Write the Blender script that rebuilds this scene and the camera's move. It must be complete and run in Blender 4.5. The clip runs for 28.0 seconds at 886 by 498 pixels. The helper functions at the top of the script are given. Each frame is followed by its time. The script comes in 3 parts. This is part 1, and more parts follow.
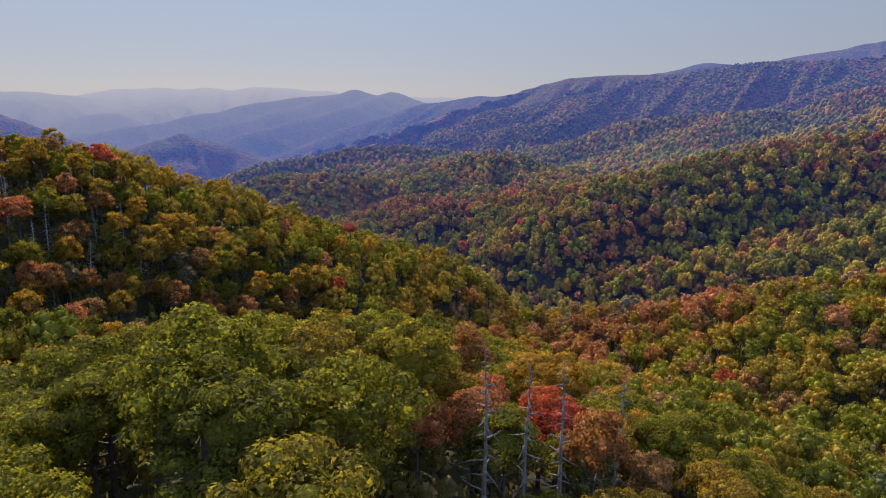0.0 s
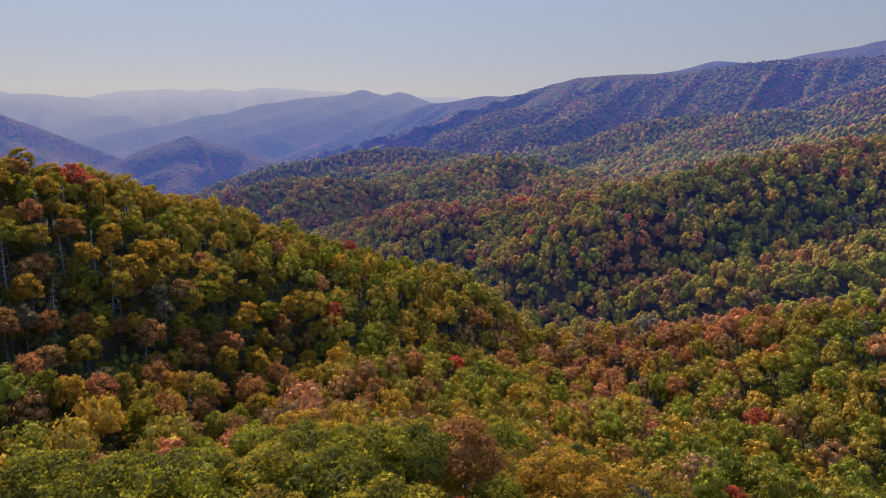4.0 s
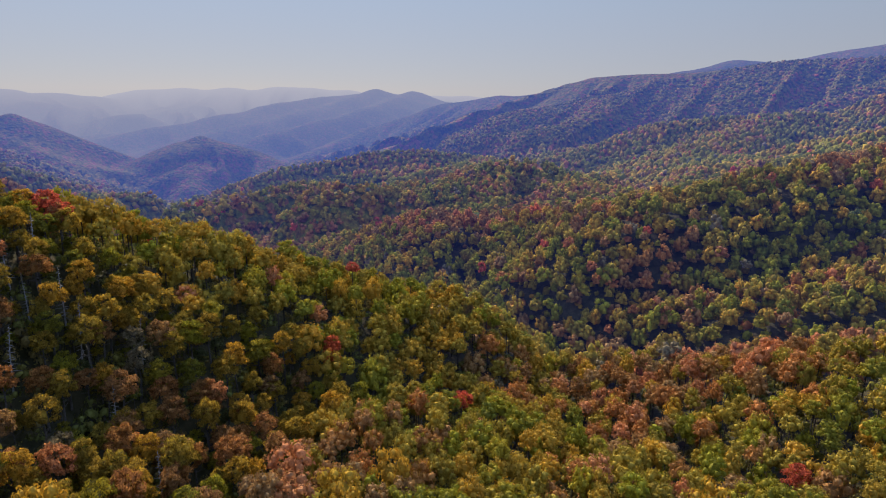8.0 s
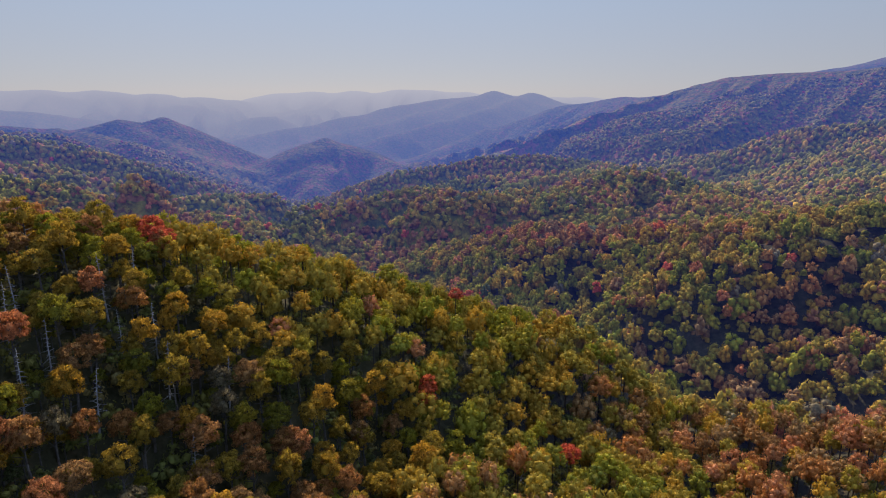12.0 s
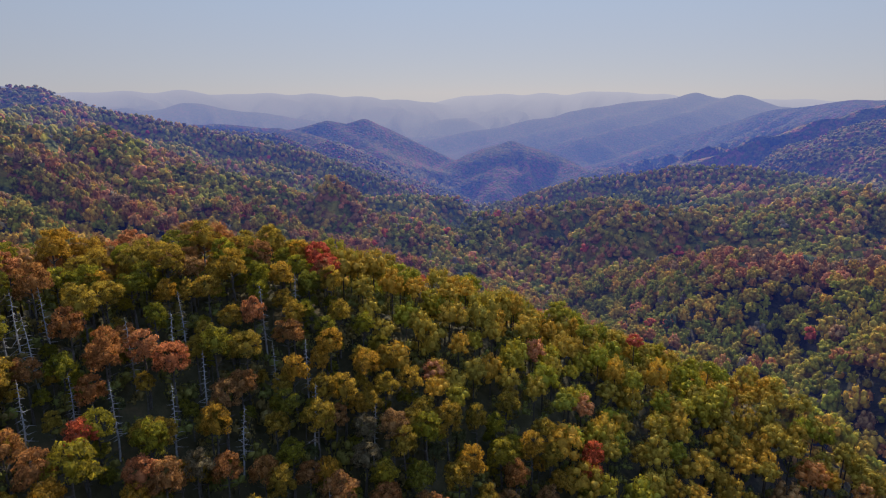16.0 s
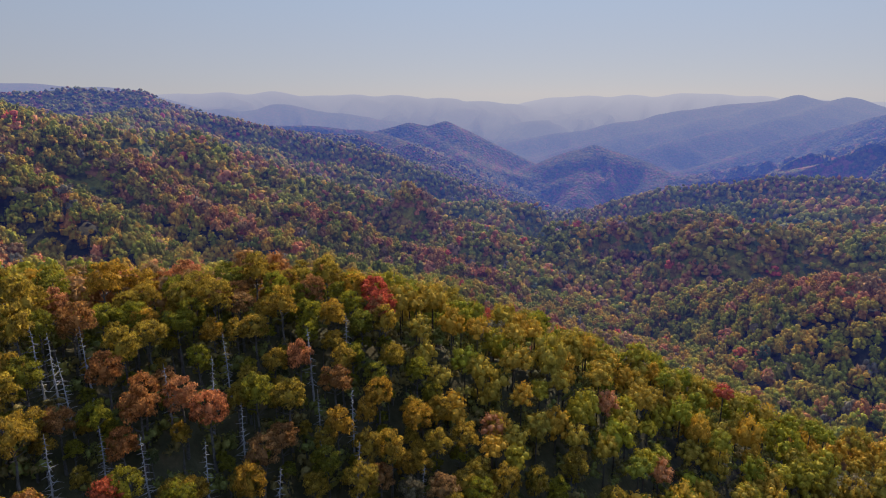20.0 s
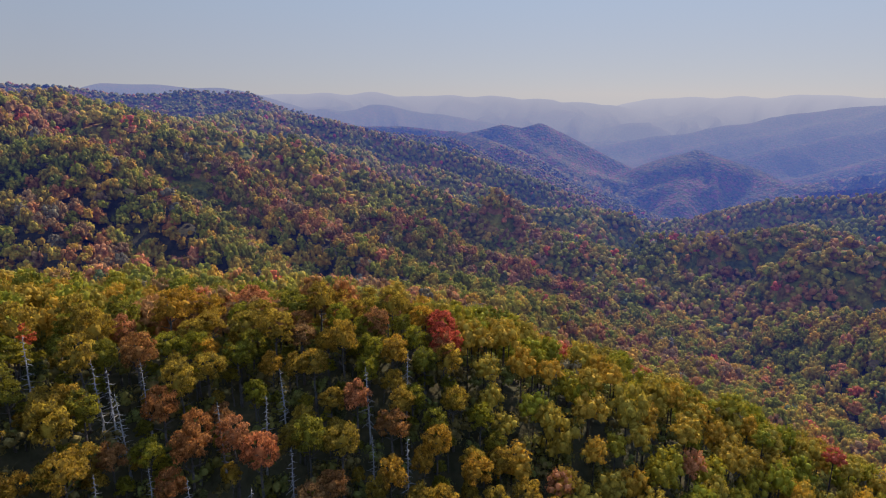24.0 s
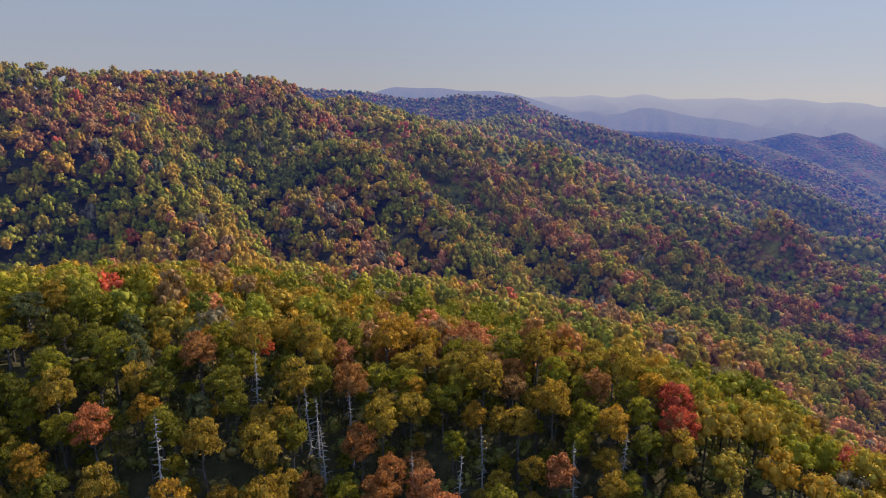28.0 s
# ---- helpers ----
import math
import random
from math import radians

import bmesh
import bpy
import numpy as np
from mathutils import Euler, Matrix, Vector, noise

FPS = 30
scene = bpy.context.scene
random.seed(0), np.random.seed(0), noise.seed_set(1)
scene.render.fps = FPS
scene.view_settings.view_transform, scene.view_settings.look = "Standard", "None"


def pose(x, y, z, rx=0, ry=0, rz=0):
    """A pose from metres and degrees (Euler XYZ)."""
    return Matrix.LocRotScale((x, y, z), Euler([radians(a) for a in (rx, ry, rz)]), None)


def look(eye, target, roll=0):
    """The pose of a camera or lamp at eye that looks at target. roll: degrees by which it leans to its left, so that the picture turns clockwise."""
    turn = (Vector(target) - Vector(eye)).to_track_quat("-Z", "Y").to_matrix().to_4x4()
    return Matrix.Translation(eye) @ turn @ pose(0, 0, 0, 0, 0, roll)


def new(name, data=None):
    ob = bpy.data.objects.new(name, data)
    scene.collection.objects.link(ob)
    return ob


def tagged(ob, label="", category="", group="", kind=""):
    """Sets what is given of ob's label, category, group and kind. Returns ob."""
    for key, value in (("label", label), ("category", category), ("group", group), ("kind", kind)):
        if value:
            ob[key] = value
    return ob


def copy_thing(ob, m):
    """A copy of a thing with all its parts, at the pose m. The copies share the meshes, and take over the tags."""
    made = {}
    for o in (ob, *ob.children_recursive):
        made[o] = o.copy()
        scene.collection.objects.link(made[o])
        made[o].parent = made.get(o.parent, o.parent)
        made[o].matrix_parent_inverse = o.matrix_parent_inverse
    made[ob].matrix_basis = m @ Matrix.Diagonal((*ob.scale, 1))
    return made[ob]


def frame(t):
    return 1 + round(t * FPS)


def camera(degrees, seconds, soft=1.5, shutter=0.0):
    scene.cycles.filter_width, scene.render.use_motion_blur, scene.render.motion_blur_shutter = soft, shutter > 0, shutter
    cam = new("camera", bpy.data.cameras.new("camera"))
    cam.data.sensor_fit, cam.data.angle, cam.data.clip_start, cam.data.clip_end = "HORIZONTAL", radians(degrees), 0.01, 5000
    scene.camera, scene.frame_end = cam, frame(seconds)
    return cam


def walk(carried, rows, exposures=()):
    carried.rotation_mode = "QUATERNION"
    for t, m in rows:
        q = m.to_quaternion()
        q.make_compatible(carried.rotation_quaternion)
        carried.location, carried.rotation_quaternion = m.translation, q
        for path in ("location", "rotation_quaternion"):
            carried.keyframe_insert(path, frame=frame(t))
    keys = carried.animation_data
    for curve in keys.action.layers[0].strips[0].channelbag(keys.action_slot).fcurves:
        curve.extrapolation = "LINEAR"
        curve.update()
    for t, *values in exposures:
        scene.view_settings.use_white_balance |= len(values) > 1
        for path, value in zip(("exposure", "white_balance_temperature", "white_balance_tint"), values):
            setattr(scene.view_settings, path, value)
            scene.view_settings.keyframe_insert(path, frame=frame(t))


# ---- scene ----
cam = camera(72.23, 28.0, soft=1.1)
# the drone's way: seconds, x, y, z, heading to the left, pitch, roll
PATH = [
    (0, 0, 0.01, 0.01, 11.616, -14.295, 0.99),
    (1, -0.56, 3.56, 0.63, 11.918, -14.355, 0.941),
    (2, -1.09, 7.31, 1.4, 12.107, -14.359, 0.82),
    (3, -1.66, 11.13, 2.31, 12.281, -14.361, 0.72),
    (3.5, -1.94, 13.08, 2.81, 12.35, -14.361, 0.687),
    (5.5, -3.01, 20.54, 4.77, 12.572, -14.436, 0.665),
    (6, -3.18, 22.5, 5.36, 12.721, -14.444, 0.673),
    (7, -3.65, 26.23, 6.64, 12.977, -14.488, 0.678),
    (8, -4.09, 30.15, 7.82, 13.663, -14.542, 0.643),
    (9, -4.95, 34.14, 8.93, 15.544, -14.584, 0.563),
    (10, -5.84, 38.06, 9.97, 17.866, -14.583, 0.457),
    (11, -6.56, 41.86, 11.17, 21.321, -14.55, 0.267),
    (12, -7.44, 45.52, 12.48, 24.594, -14.521, 0.1),
    (12.5, -8.05, 47.28, 13.06, 26.085, -14.516, 0.017),
    (14.5, -11.43, 55.09, 15.5, 34.984, -14.465, -0.068),
    (15, -12.39, 56.95, 16.16, 37.37, -14.44, -0.058),
    (16, -14.41, 60.44, 17.38, 41.891, -14.397, -0.088),
    (17, -16.47, 63.61, 18.46, 45.574, -14.354, -0.138),
    (18, -18.45, 66.59, 19.61, 47.731, -14.335, -0.106),
    (19, -19.8, 69.05, 20.9, 48.751, -14.329, -0.106),
    (20, -20.77, 71.14, 22.25, 49.474, -14.311, -0.016),
    (21, -21.73, 73.11, 23.37, 51.002, -14.268, -0.05),
    (21.5, -22.25, 74.04, 23.93, 52.027, -14.275, -0.034),
    (23.5, -24.74, 78.09, 26.36, 54.798, -14.325, 0.135),
    (24, -25.47, 79.26, 26.95, 58.197, -14.315, 0.11),
    (25, -27.31, 81.54, 28.06, 65.442, -14.31, -0),
    (26, -29.91, 83.76, 29.23, 72.436, -14.235, 0.099),
    (27, -32.78, 85.73, 30.42, 77.591, -14.204, 0.146),
    (28, -35.67, 87.86, 31.76, 82.411, -14.195, 0.118),
]
walk(cam, [(t, pose(x, y, z, 0, 0, yaw) @ pose(0, 0, 0, 90 + pitch) @ pose(0, 0, 0, 0, 0, roll))
           for t, x, y, z, yaw, pitch, roll in PATH],
     exposures=[(0, 0.72, 6400, 14.5), (28, 0.72, 6400, 14.5)])

# ---- world, sun, exposure ----
SUN_TURN, SUN_HIGH = 34.0, 30.0          # degrees: to the left of +y, above the horizon
world = bpy.data.worlds.new("sky")
scene.world = world
world.use_nodes = True
wn, wl = world.node_tree.nodes, world.node_tree.links
sky = wn.new("ShaderNodeTexSky")
sky.sky_type, sky.sun_disc = "NISHITA", False
sky.sun_elevation, sky.sun_rotation = radians(SUN_HIGH), radians(-SUN_TURN)
sky.altitude, sky.air_density, sky.dust_density, sky.ozone_density = 1200, 0.8, 0.4, 2.5
# thin haze lies over the whole sky: pale and grey low down, bluer overhead
way = wn.new("ShaderNodeTexCoord")
axes = wn.new("ShaderNodeSeparateXYZ")
wl.new(way.outputs["Generated"], axes.inputs[0])
rise = wn.new("ShaderNodeValToRGB")
wl.new(axes.outputs["Z"], rise.inputs[0])
# upper sky, out of view, is made brighter and bluer to lift the shadows
for k, (at, tone) in enumerate([(0.0, (0.58, 0.58, 0.61)), (0.16, (0.495, 0.615, 0.77)), (0.6, (0.98, 1.42, 2.3))]):
    if k > 1:
        rise.color_ramp.elements.new(at)
    rise.color_ramp.elements[k].position, rise.color_ramp.elements[k].color = at, (*tone, 1)
bright = wn.new("ShaderNodeVectorMath")
bright.operation = "SCALE"
wl.new(rise.outputs[0], bright.inputs[0])
side = wn.new("ShaderNodeVectorMath")
side.operation = "DOT_PRODUCT"
side.inputs[1].default_value = (-math.sin(radians(SUN_TURN)), math.cos(radians(SUN_TURN)), 0)
wl.new(way.outputs["Generated"], side.inputs[0])
glow = wn.new("ShaderNodeMapRange")
glow.inputs["From Min"].default_value, glow.inputs["From Max"].default_value = 0.55, 0.97
glow.inputs["To Min"].default_value, glow.inputs["To Max"].default_value = 9.1, 10.7
wl.new(side.outputs["Value"], glow.inputs["Value"])
wl.new(glow.outputs[0], bright.inputs["Scale"])
veil = wn.new("ShaderNodeMix")
veil.data_type = "RGBA"
veil.inputs["Factor"].default_value = 0.88
wl.new(sky.outputs[0], veil.inputs["A"])
wl.new(bright.outputs[0], veil.inputs["B"])
wl.new(veil.outputs["Result"], wn["Background"].inputs[0])
wn["Background"].inputs[1].default_value = 0.046
sun = new("sun", bpy.data.lights.new("sun", "SUN"))
sun.data.energy, sun.data.angle, sun.data.color = 4.75, radians(0.6), (1.0, 0.88, 0.66)
to_sun = Vector((-math.sin(radians(SUN_TURN)) * math.cos(radians(SUN_HIGH)),
                 math.cos(radians(SUN_TURN)) * math.cos(radians(SUN_HIGH)), math.sin(radians(SUN_HIGH))))
sun.matrix_world = look(to_sun * 900, (0, 0, 0))

# ---- terrain ----
MID = (-20.0, 45.0)                      # the middle of the flight, in plan

# crest lines: slope of the flanks, roundness of the crest, then x, y, z along the crest
RIDGES = {
    "start_knoll": (0.66, 18, [(10, -200, -46), (-20, -90, -48), (-26, -20, -36), (-23, 6, -27.5), (-20, 27, -27.5), (-15, 38, -31), (-9, 54, -41), (5, 82, -63), (22, 112, -81)]),
    "shoulder": (0.29, 12, [(-10, 40, -48), (-58, 60, -55.5), (-100, 44, -42.4), (-128, 30, -10.4)]),
    "near_hill": (0.83, 18, [(-150, -160, -12), (-130, -60, -16), (-126, 20, -21), (-130, 60, -17), (-134, 95, -21.5), (-130, 126, -23.9), (-113, 165, -39.4), (-98, 195, -54), (-58, 238, -76.6), (-25, 275, -99.2)]),
    "near_hill_back": (0.88, 16, [(-131, 120, -26.8), (-152, 163, -41.2), (-192, 234, -83), (-225, 300, -121)]),
    "east_spur": (0.29, 20, [(330, 120, 7), (200, 185, -39.1), (120, 206, -67), (78, 209, -82), (40, 214, -92.8), (5, 222, -101)]),
    "east_spur_low": (0.42, 14, [(220, 60, -23), (120, 110, -61), (62, 142, -80.9)]),
    "east_rib": (0.66, 9, [(380, 345, -5), (240, 330, -42), (160, 325, -60), (106, 320, -80.3), (58, 309, -105)]),
    "mid_ridge": (0.61, 12, [(420, 520, 20), (260, 455, -19.1), (152, 426, -36), (106, 411, -42.9), (40, 400, -59), (-36, 436, -78.9), (-136, 474, -96.2), (-196, 492, -118.5), (-262, 526, -142.3), (-310, 560, -182)]),
    "saddle": (0.6, 18, [(-20, 660, -90.2), (40, 600, -89.3), (150, 560, -60), (260, 455, -20)]),
    "east_range": (0.5, 45, [(-900, 2480, -141), (-594, 2543, -43), (-358, 2385, -10), (-146, 2106, 1), (-3, 1761, 44), (187, 1650, 52), (371, 1567, 73), (607, 1491, 87), (1100, 1400, 129)]),
    "east_range_rib_b": (0.58, 30, [(187, 1650, 38), (110, 1460, -50), (20, 1330, -110), (-60, 1250, -160)]),
    "east_range_rib_c": (0.58, 30, [(430, 1550, 65), (380, 1380, -10), (300, 1270, -60), (240, 1200, -100)]),
    "east_range_rib_d": (0.58, 30, [(-146, 2106, -12), (-300, 1850, -80), (-420, 1650, -150), (-500, 1500, -215)]),
    "far_summit": (0.4, 60, [(560, 2560, 79), (709, 2512, 129), (820, 2372, 154), (925, 2279, 177), (1300, 2100, 239)]),
    "far_bump": (0.4, 60, [(337, 2589, 89), (491, 2564, 126), (641, 2530, 109)]),
    "west_slope": (0.71, 24, [(-440, -420, 43), (-455, -260, 39), (-460, -113, 35), (-480, -90, 31), (-491, -77, 34), (-511, -47, 32.2), (-531, -29, 35), (-530, -9, 33), (-530, 23, 30), (-553, 46, 22.9), (-604, 71, 16), (-674, 102, 7), (-781, 158, -7), (-882, 230, -14), (-969, 307, -9)]),
    "west_spur_a": (0.8, 12, [(-500, -50, 30), (-430, 2, -19.9), (-359, 64, -48.4), (-330, 88, -57), (-309, 108, -74), (-293, 128, -121)]),
    "west_spur_a_south": (0.75, 14, [(-480, -90, 28), (-400, -25, -11.5), (-314, 15, -36.4), (-272, 60, -53), (-252, 88, -100)]),
    "west_spur_a_north": (0.5, 12, [(-530, -9, 33), (-470, 36, -1.2), (-432, 76, -7.9), (-394, 119, -35.2), (-375, 140, -50.1), (-340, 162, -75.9), (-305, 178, -120)]),
    "west_spur_b": (0.49, 12, [(-530, 23, 30.3), (-548, 98, -22), (-505, 138, -40), (-447, 180, -52.3), (-412, 203, -54.8), (-355, 222, -66.8), (-324, 236, -78), (-292, 249, -82.3), (-272, 270, -91), (-260, 282, -136)]),
    "west_spur_c": (0.84, 14, [(-604, 71, 16), (-618, 175, -25.9), (-578, 221, -43), (-508, 247, -60), (-444, 261, -68.9), (-418, 301, -72.8), (-399, 333, -95.1), (-369, 364, -107.2), (-344, 400, -126), (-329, 421, -171)]),
    "west_spur_d": (0.77, 16, [(-781, 158, -7), (-715, 248, -21), (-631, 318, -57), (-581, 357, -69), (-538, 393, -81), (-495, 422, -99), (-459, 452, -118), (-422, 504, -132.8), (-400, 535, -181)]),
    "west_spur_e": (0.82, 18, [(-969, 307, -9), (-874, 350, -26), (-837, 396, -55), (-797, 462, -77), (-762, 516, -81), (-716, 561, -101), (-661, 616, -131), (-620, 661, -157), (-588, 697, -202)]),
    "west_spur_f": (0.78, 16, [(-985, 270, -18), (-1014, 352, -9), (-1005, 405, -13), (-982, 455, -23), (-960, 505, -37), (-915, 570, -54), (-870, 626, -70), (-840, 668, -88), (-810, 709, -105), (-781, 818, -150), (-770, 870, -198)]),
    "west_spur_g": (0.7, 20, [(-1014, 352, -12), (-1060, 470, -48), (-1050, 560, -72), (-1010, 680, -105), (-960, 800, -150), (-930, 900, -200)]),
    "mid_dome": (0.75, 16, [(3, 590, -88), (-31, 670, -83), (-62, 688, -73), (-92, 684, -73), (-129, 658, -83.3), (-167, 639, -100), (-212, 625, -118), (-261, 616, -150), (-313, 613, -178), (-344, 612, -223)]),
    "mid_dome_mid": (0.6, 16, [(-105, 783, -86), (-169, 854, -89), (-230, 870, -99), (-325, 850, -114), (-384, 824, -125.5), (-435, 786, -146), (-469, 754, -166), (-503, 718, -186), (-523, 697, -231)]),
    "mid_dome_back": (0.71, 18, [(-132, 921, -96), (-192, 1012, -102), (-278, 1013, -95), (-370, 993, -100), (-413, 975, -111), (-496, 935, -123.9), (-552, 890, -146), (-605, 842, -186), (-632, 808, -207), (-648, 788, -252)]),
    "east_range_low": (0.58, 20, [(522, 1053, 36), (398, 1054, 1), (338, 1054, -26), (280, 1062, -25), (229, 1074, -33), (165, 1077, -36), (90, 1076, -47), (56, 1068, -60), (-5, 1050, -83), (-65, 1028, -101), (-113, 1011, -146)]),
    "east_range_low_rib": (0.37, 16, [(238, 1042, -34), (204, 988, -44), (143, 918, -61.3), (104, 873, -81.4), (69, 857, -97), (20, 830, -112), (-9, 814, -157)]),
    "east_range_rib": (0.6, 16, [(374, 758, 3), (278, 736, -34), (255, 734, -43), (223, 724, -54), (169, 708, -69), (126, 696, -114)]),
    "east_range_rib_a": (0.55, 26, [(205, 1707, 31), (30, 1630, -25), (-74, 1529, -58), (-124, 1375, -94), (-154, 1283, -139)]),
    "twin_peaks": (0.48, 37, [(-2250, 2400, -235), (-2148, 2518, -203), (-1925, 2815, -142), (-1739, 3049, -81), (-1573, 3250, -45), (-1456, 3413, -26), (-1330, 3465, -18), (-1258, 3491, 12), (-1150, 3529, -14), (-1055, 3558, 2), (-806, 3520, -58), (-500, 3450, -120)]),
    "twin_rib_a": (0.52, 37, [(-1258, 3491, 5), (-1420, 3150, -75), (-1600, 2850, -140), (-1750, 2600, -190), (-1850, 2400, -235)]),
    "twin_rib_b": (0.52, 37, [(-1055, 3558, -5), (-1150, 3050, -85), (-1280, 2700, -140), (-1420, 2400, -200), (-1500, 2250, -240)]),
    "twin_rib_c": (0.52, 37, [(-806, 3520, -62), (-850, 3000, -110), (-930, 2600, -150), (-1000, 2300, -200), (-1050, 2100, -235)]),
    "cone_hill": (0.62, 12, [(-1246, 1378, -241), (-1191, 1493, -180), (-1122, 1609, -133), (-1058, 1653, -168), (-960, 1650, -182), (-894, 1635, -195), (-780, 1582, -215)]),
    "cone_rib": (0.6, 22, [(-1122, 1609, -138), (-1060, 1480, -190), (-990, 1370, -235)]),
    "west_spur_h": (0.70, 18, [(-1215, 590, -52), (-1200, 680, -60), (-1181, 813, -74), (-1090, 820, -98), (-985, 800, -116), (-910, 850, -170), (-880, 900, -215)]),
    "knoll_ridge": (0.85, 24, [(-1898, 839, -77), (-1729, 1012, -78), (-1641, 1156, -95), (-1570, 1256, -72), (-1533, 1302, -80), (-1498, 1344, -63), (-1475, 1390, -95), (-1455, 1430, -190)]),
    "knoll_rib": (0.60, 20, [(-1570, 1256, -76), (-1400, 1245, -122), (-1272, 1225, -155), (-1205, 1205, -220)]),
    "knoll_rib_south": (0.60, 20, [(-1660, 1130, -92), (-1400, 1060, -95), (-1212, 1002, -104), (-1100, 980, -140), (-1010, 960, -200)]),
    "haze_hill": (0.34, 60, [(-3500, 1200, -120), (-3342, 1460, -77), (-3267, 1628, -36), (-3168, 1819, -65), (-3038, 2035, -107), (-2889, 2247, -150)]),
    "west_range": (0.75, 14, [(-1290, -300, 72), (-1277, 1, 37), (-1280, 91, 34), (-1276, 185, 20), (-1265, 240, 21), (-1262, 293, 28), (-1250, 345, 24), (-1243, 386, 27), (-1228, 440, 1), (-1205, 510, -20), (-1210, 600, -45)]),
    "west_far": (0.36, 60, [(-3700, 300, 70), (-3668, 661, 60), (-3613, 934, 45), (-3562, 1122, -18), (-3500, 1300, -80)]),
    "horizon_west": (0.3, 80, [(-4560, 300, 20), (-4480, 900, 10), (-4336, 1325, 17), (-4200, 1700, 22), (-4082, 1992, 33), (-3966, 2220, 6), (-3800, 2500, 8), (-3608, 2775, 4), (-3400, 3010, -12), (-3296, 3064, -30), (-3181, 3183, -34), (-2922, 3422, -81), (-2615, 3662, -120)]),
    "horizon_north": (0.3, 80, [(-3042, 3726, -12), (-2800, 3920, 2), (-2537, 4090, 8), (-2194, 4285, 23), (-1886, 4430, -1), (-1360, 4620, -30), (-600, 4700, -40)]),
}

# gullies cut between the spurs: half width, depth, then x, y along the bed
GULLIES = [
    (24, 25.7, [(260, 250), (150, 262), (95, 264), (50, 272), (15, 290), (-40, 312)]),
    (16, 5.1, [(210, 385), (140, 362), (100, 350), (60, 340), (20, 336)]),
    (13, 1.5, [(62, 385), (52, 365), (36, 345)]),
    (13, 14.4, [(-78, 440), (-80, 410), (-72, 380)]),
    (20, 12, [(-470, -20), (-405, 30), (-345, 45), (-290, 90)]),
    (22, 15, [(-500, 60), (-440, 40), (-395, 82), (-355, 108), (-310, 140)]),
    (24, 14, [(-560, 60), (-500, 100), (-440, 140), (-390, 165), (-330, 200)]),
    (26, 14, [(-600, 150), (-540, 185), (-460, 225), (-400, 245), (-340, 280)]),
    (30, 16, [(-690, 190), (-600, 270), (-520, 310), (-450, 350), (-390, 420)]),
    (34, 26, [(-840, 290), (-740, 350), (-650, 430), (-580, 490), (-500, 560)]),
    (38, 30, [(-930, 400), (-880, 500), (-810, 600), (-720, 690)]),
    (30, 26, [(-60, 740), (-160, 750), (-300, 745), (-400, 720)]),
    (34, 19.2, [(-120, 860), (-250, 935), (-380, 915), (-500, 850), (-570, 780)]),
]


def terrain(px, py):
    """Ground height at plan points: crest lines with falling flanks, gullies and a valley floor."""
    px, py = np.asarray(px, float), np.asarray(py, float)
    r = np.hypot(px - MID[0], py - MID[1])
    low = np.clip(-126 - 0.24 * (r - 280), -275, -126)
    out = low.copy()
    k = np.clip(r * 0.008, 3.0, 10.0)
    wide = np.clip((r - 600) / 700, 0, 1)
    wob = (1 - wide) * (wave(px, py, 90.0) * 0.5 + wave(py + 400, px, 43.0) * 0.28) + wave(px + 90, py - 50, 230.0) * (0.7 - 0.4 * wide) + wide * wave(px - 300, py, 520.0)
    folds = np.clip((r - 430) / 150, 0, 1)
    ribs = np.clip((r - 230) / 220, 0, 1)
    for slope, soft, nodes in RIDGES.values():
        n = np.array(nodes, float)
        best = np.full(px.shape, -1e4)
        run = 0.0
        # the ribs stand farther apart on the larger, farther mountains
        off = float(np.hypot(n[:, 0] - MID[0], n[:, 1] - MID[1]).mean())
        beat = min(250.0, max(58.0, 0.066 * off))
        knobs = 0.0024 * max(0.0, off - 1000)     # small summits along the far crests
        for a, b in zip(n[:-1], n[1:]):
            u = b - a
            length = math.hypot(u[0], u[1])
            t = np.clip(((px - a[0]) * u[0] + (py - a[1]) * u[1]) / length ** 2, 0, 1)
            d = np.hypot(px - a[0] - t * u[0], py - a[1] - t * u[1])
            # ribs and gullies cut the flanks, more so far from the crest
            turn = 2 * math.pi * (run + t * length) / beat + (1.3 + 3.4 * wide) * wob + 0.003 * d
            rib = 0.85 * np.sin(turn) + 0.45 * np.sin(2.7 * turn + 2 + 1.5 * wob)
            cut = 1 + np.clip(d / 70, 0, 1) * (0.20 * wob + (0.24 + 0.26 * folds - 0.24 * wide) * ribs * rib)
            f = slope * (np.sqrt(d * d + soft * soft) - soft) * cut
            at = run + t * length
            crest = a[2] + t * u[2] + knobs * (np.sin(at / 95) * np.sin(at / 213 + 1) + 0.6 * np.sin(at / 47 + 2))
            best = np.maximum(best, crest - f)
            run += length
        hi, gap = np.maximum(out, best), np.abs(out - best)
        out = hi + k * 0.35 * np.exp(-gap / k)
    for half, deep, bed in GULLIES:
        near = np.full(px.shape, 1e6)
        for a, b in zip(bed[:-1], bed[1:]):
            ux, uy = b[0] - a[0], b[1] - a[1]
            t = np.clip(((px - a[0]) * ux + (py - a[1]) * uy) / (ux * ux + uy * uy), 0, 1)
            near = np.minimum(near, np.hypot(px - a[0] - t * ux, py - a[1] - t * uy))
        out = out - deep * np.exp(-(near / half) ** 2)
    return out


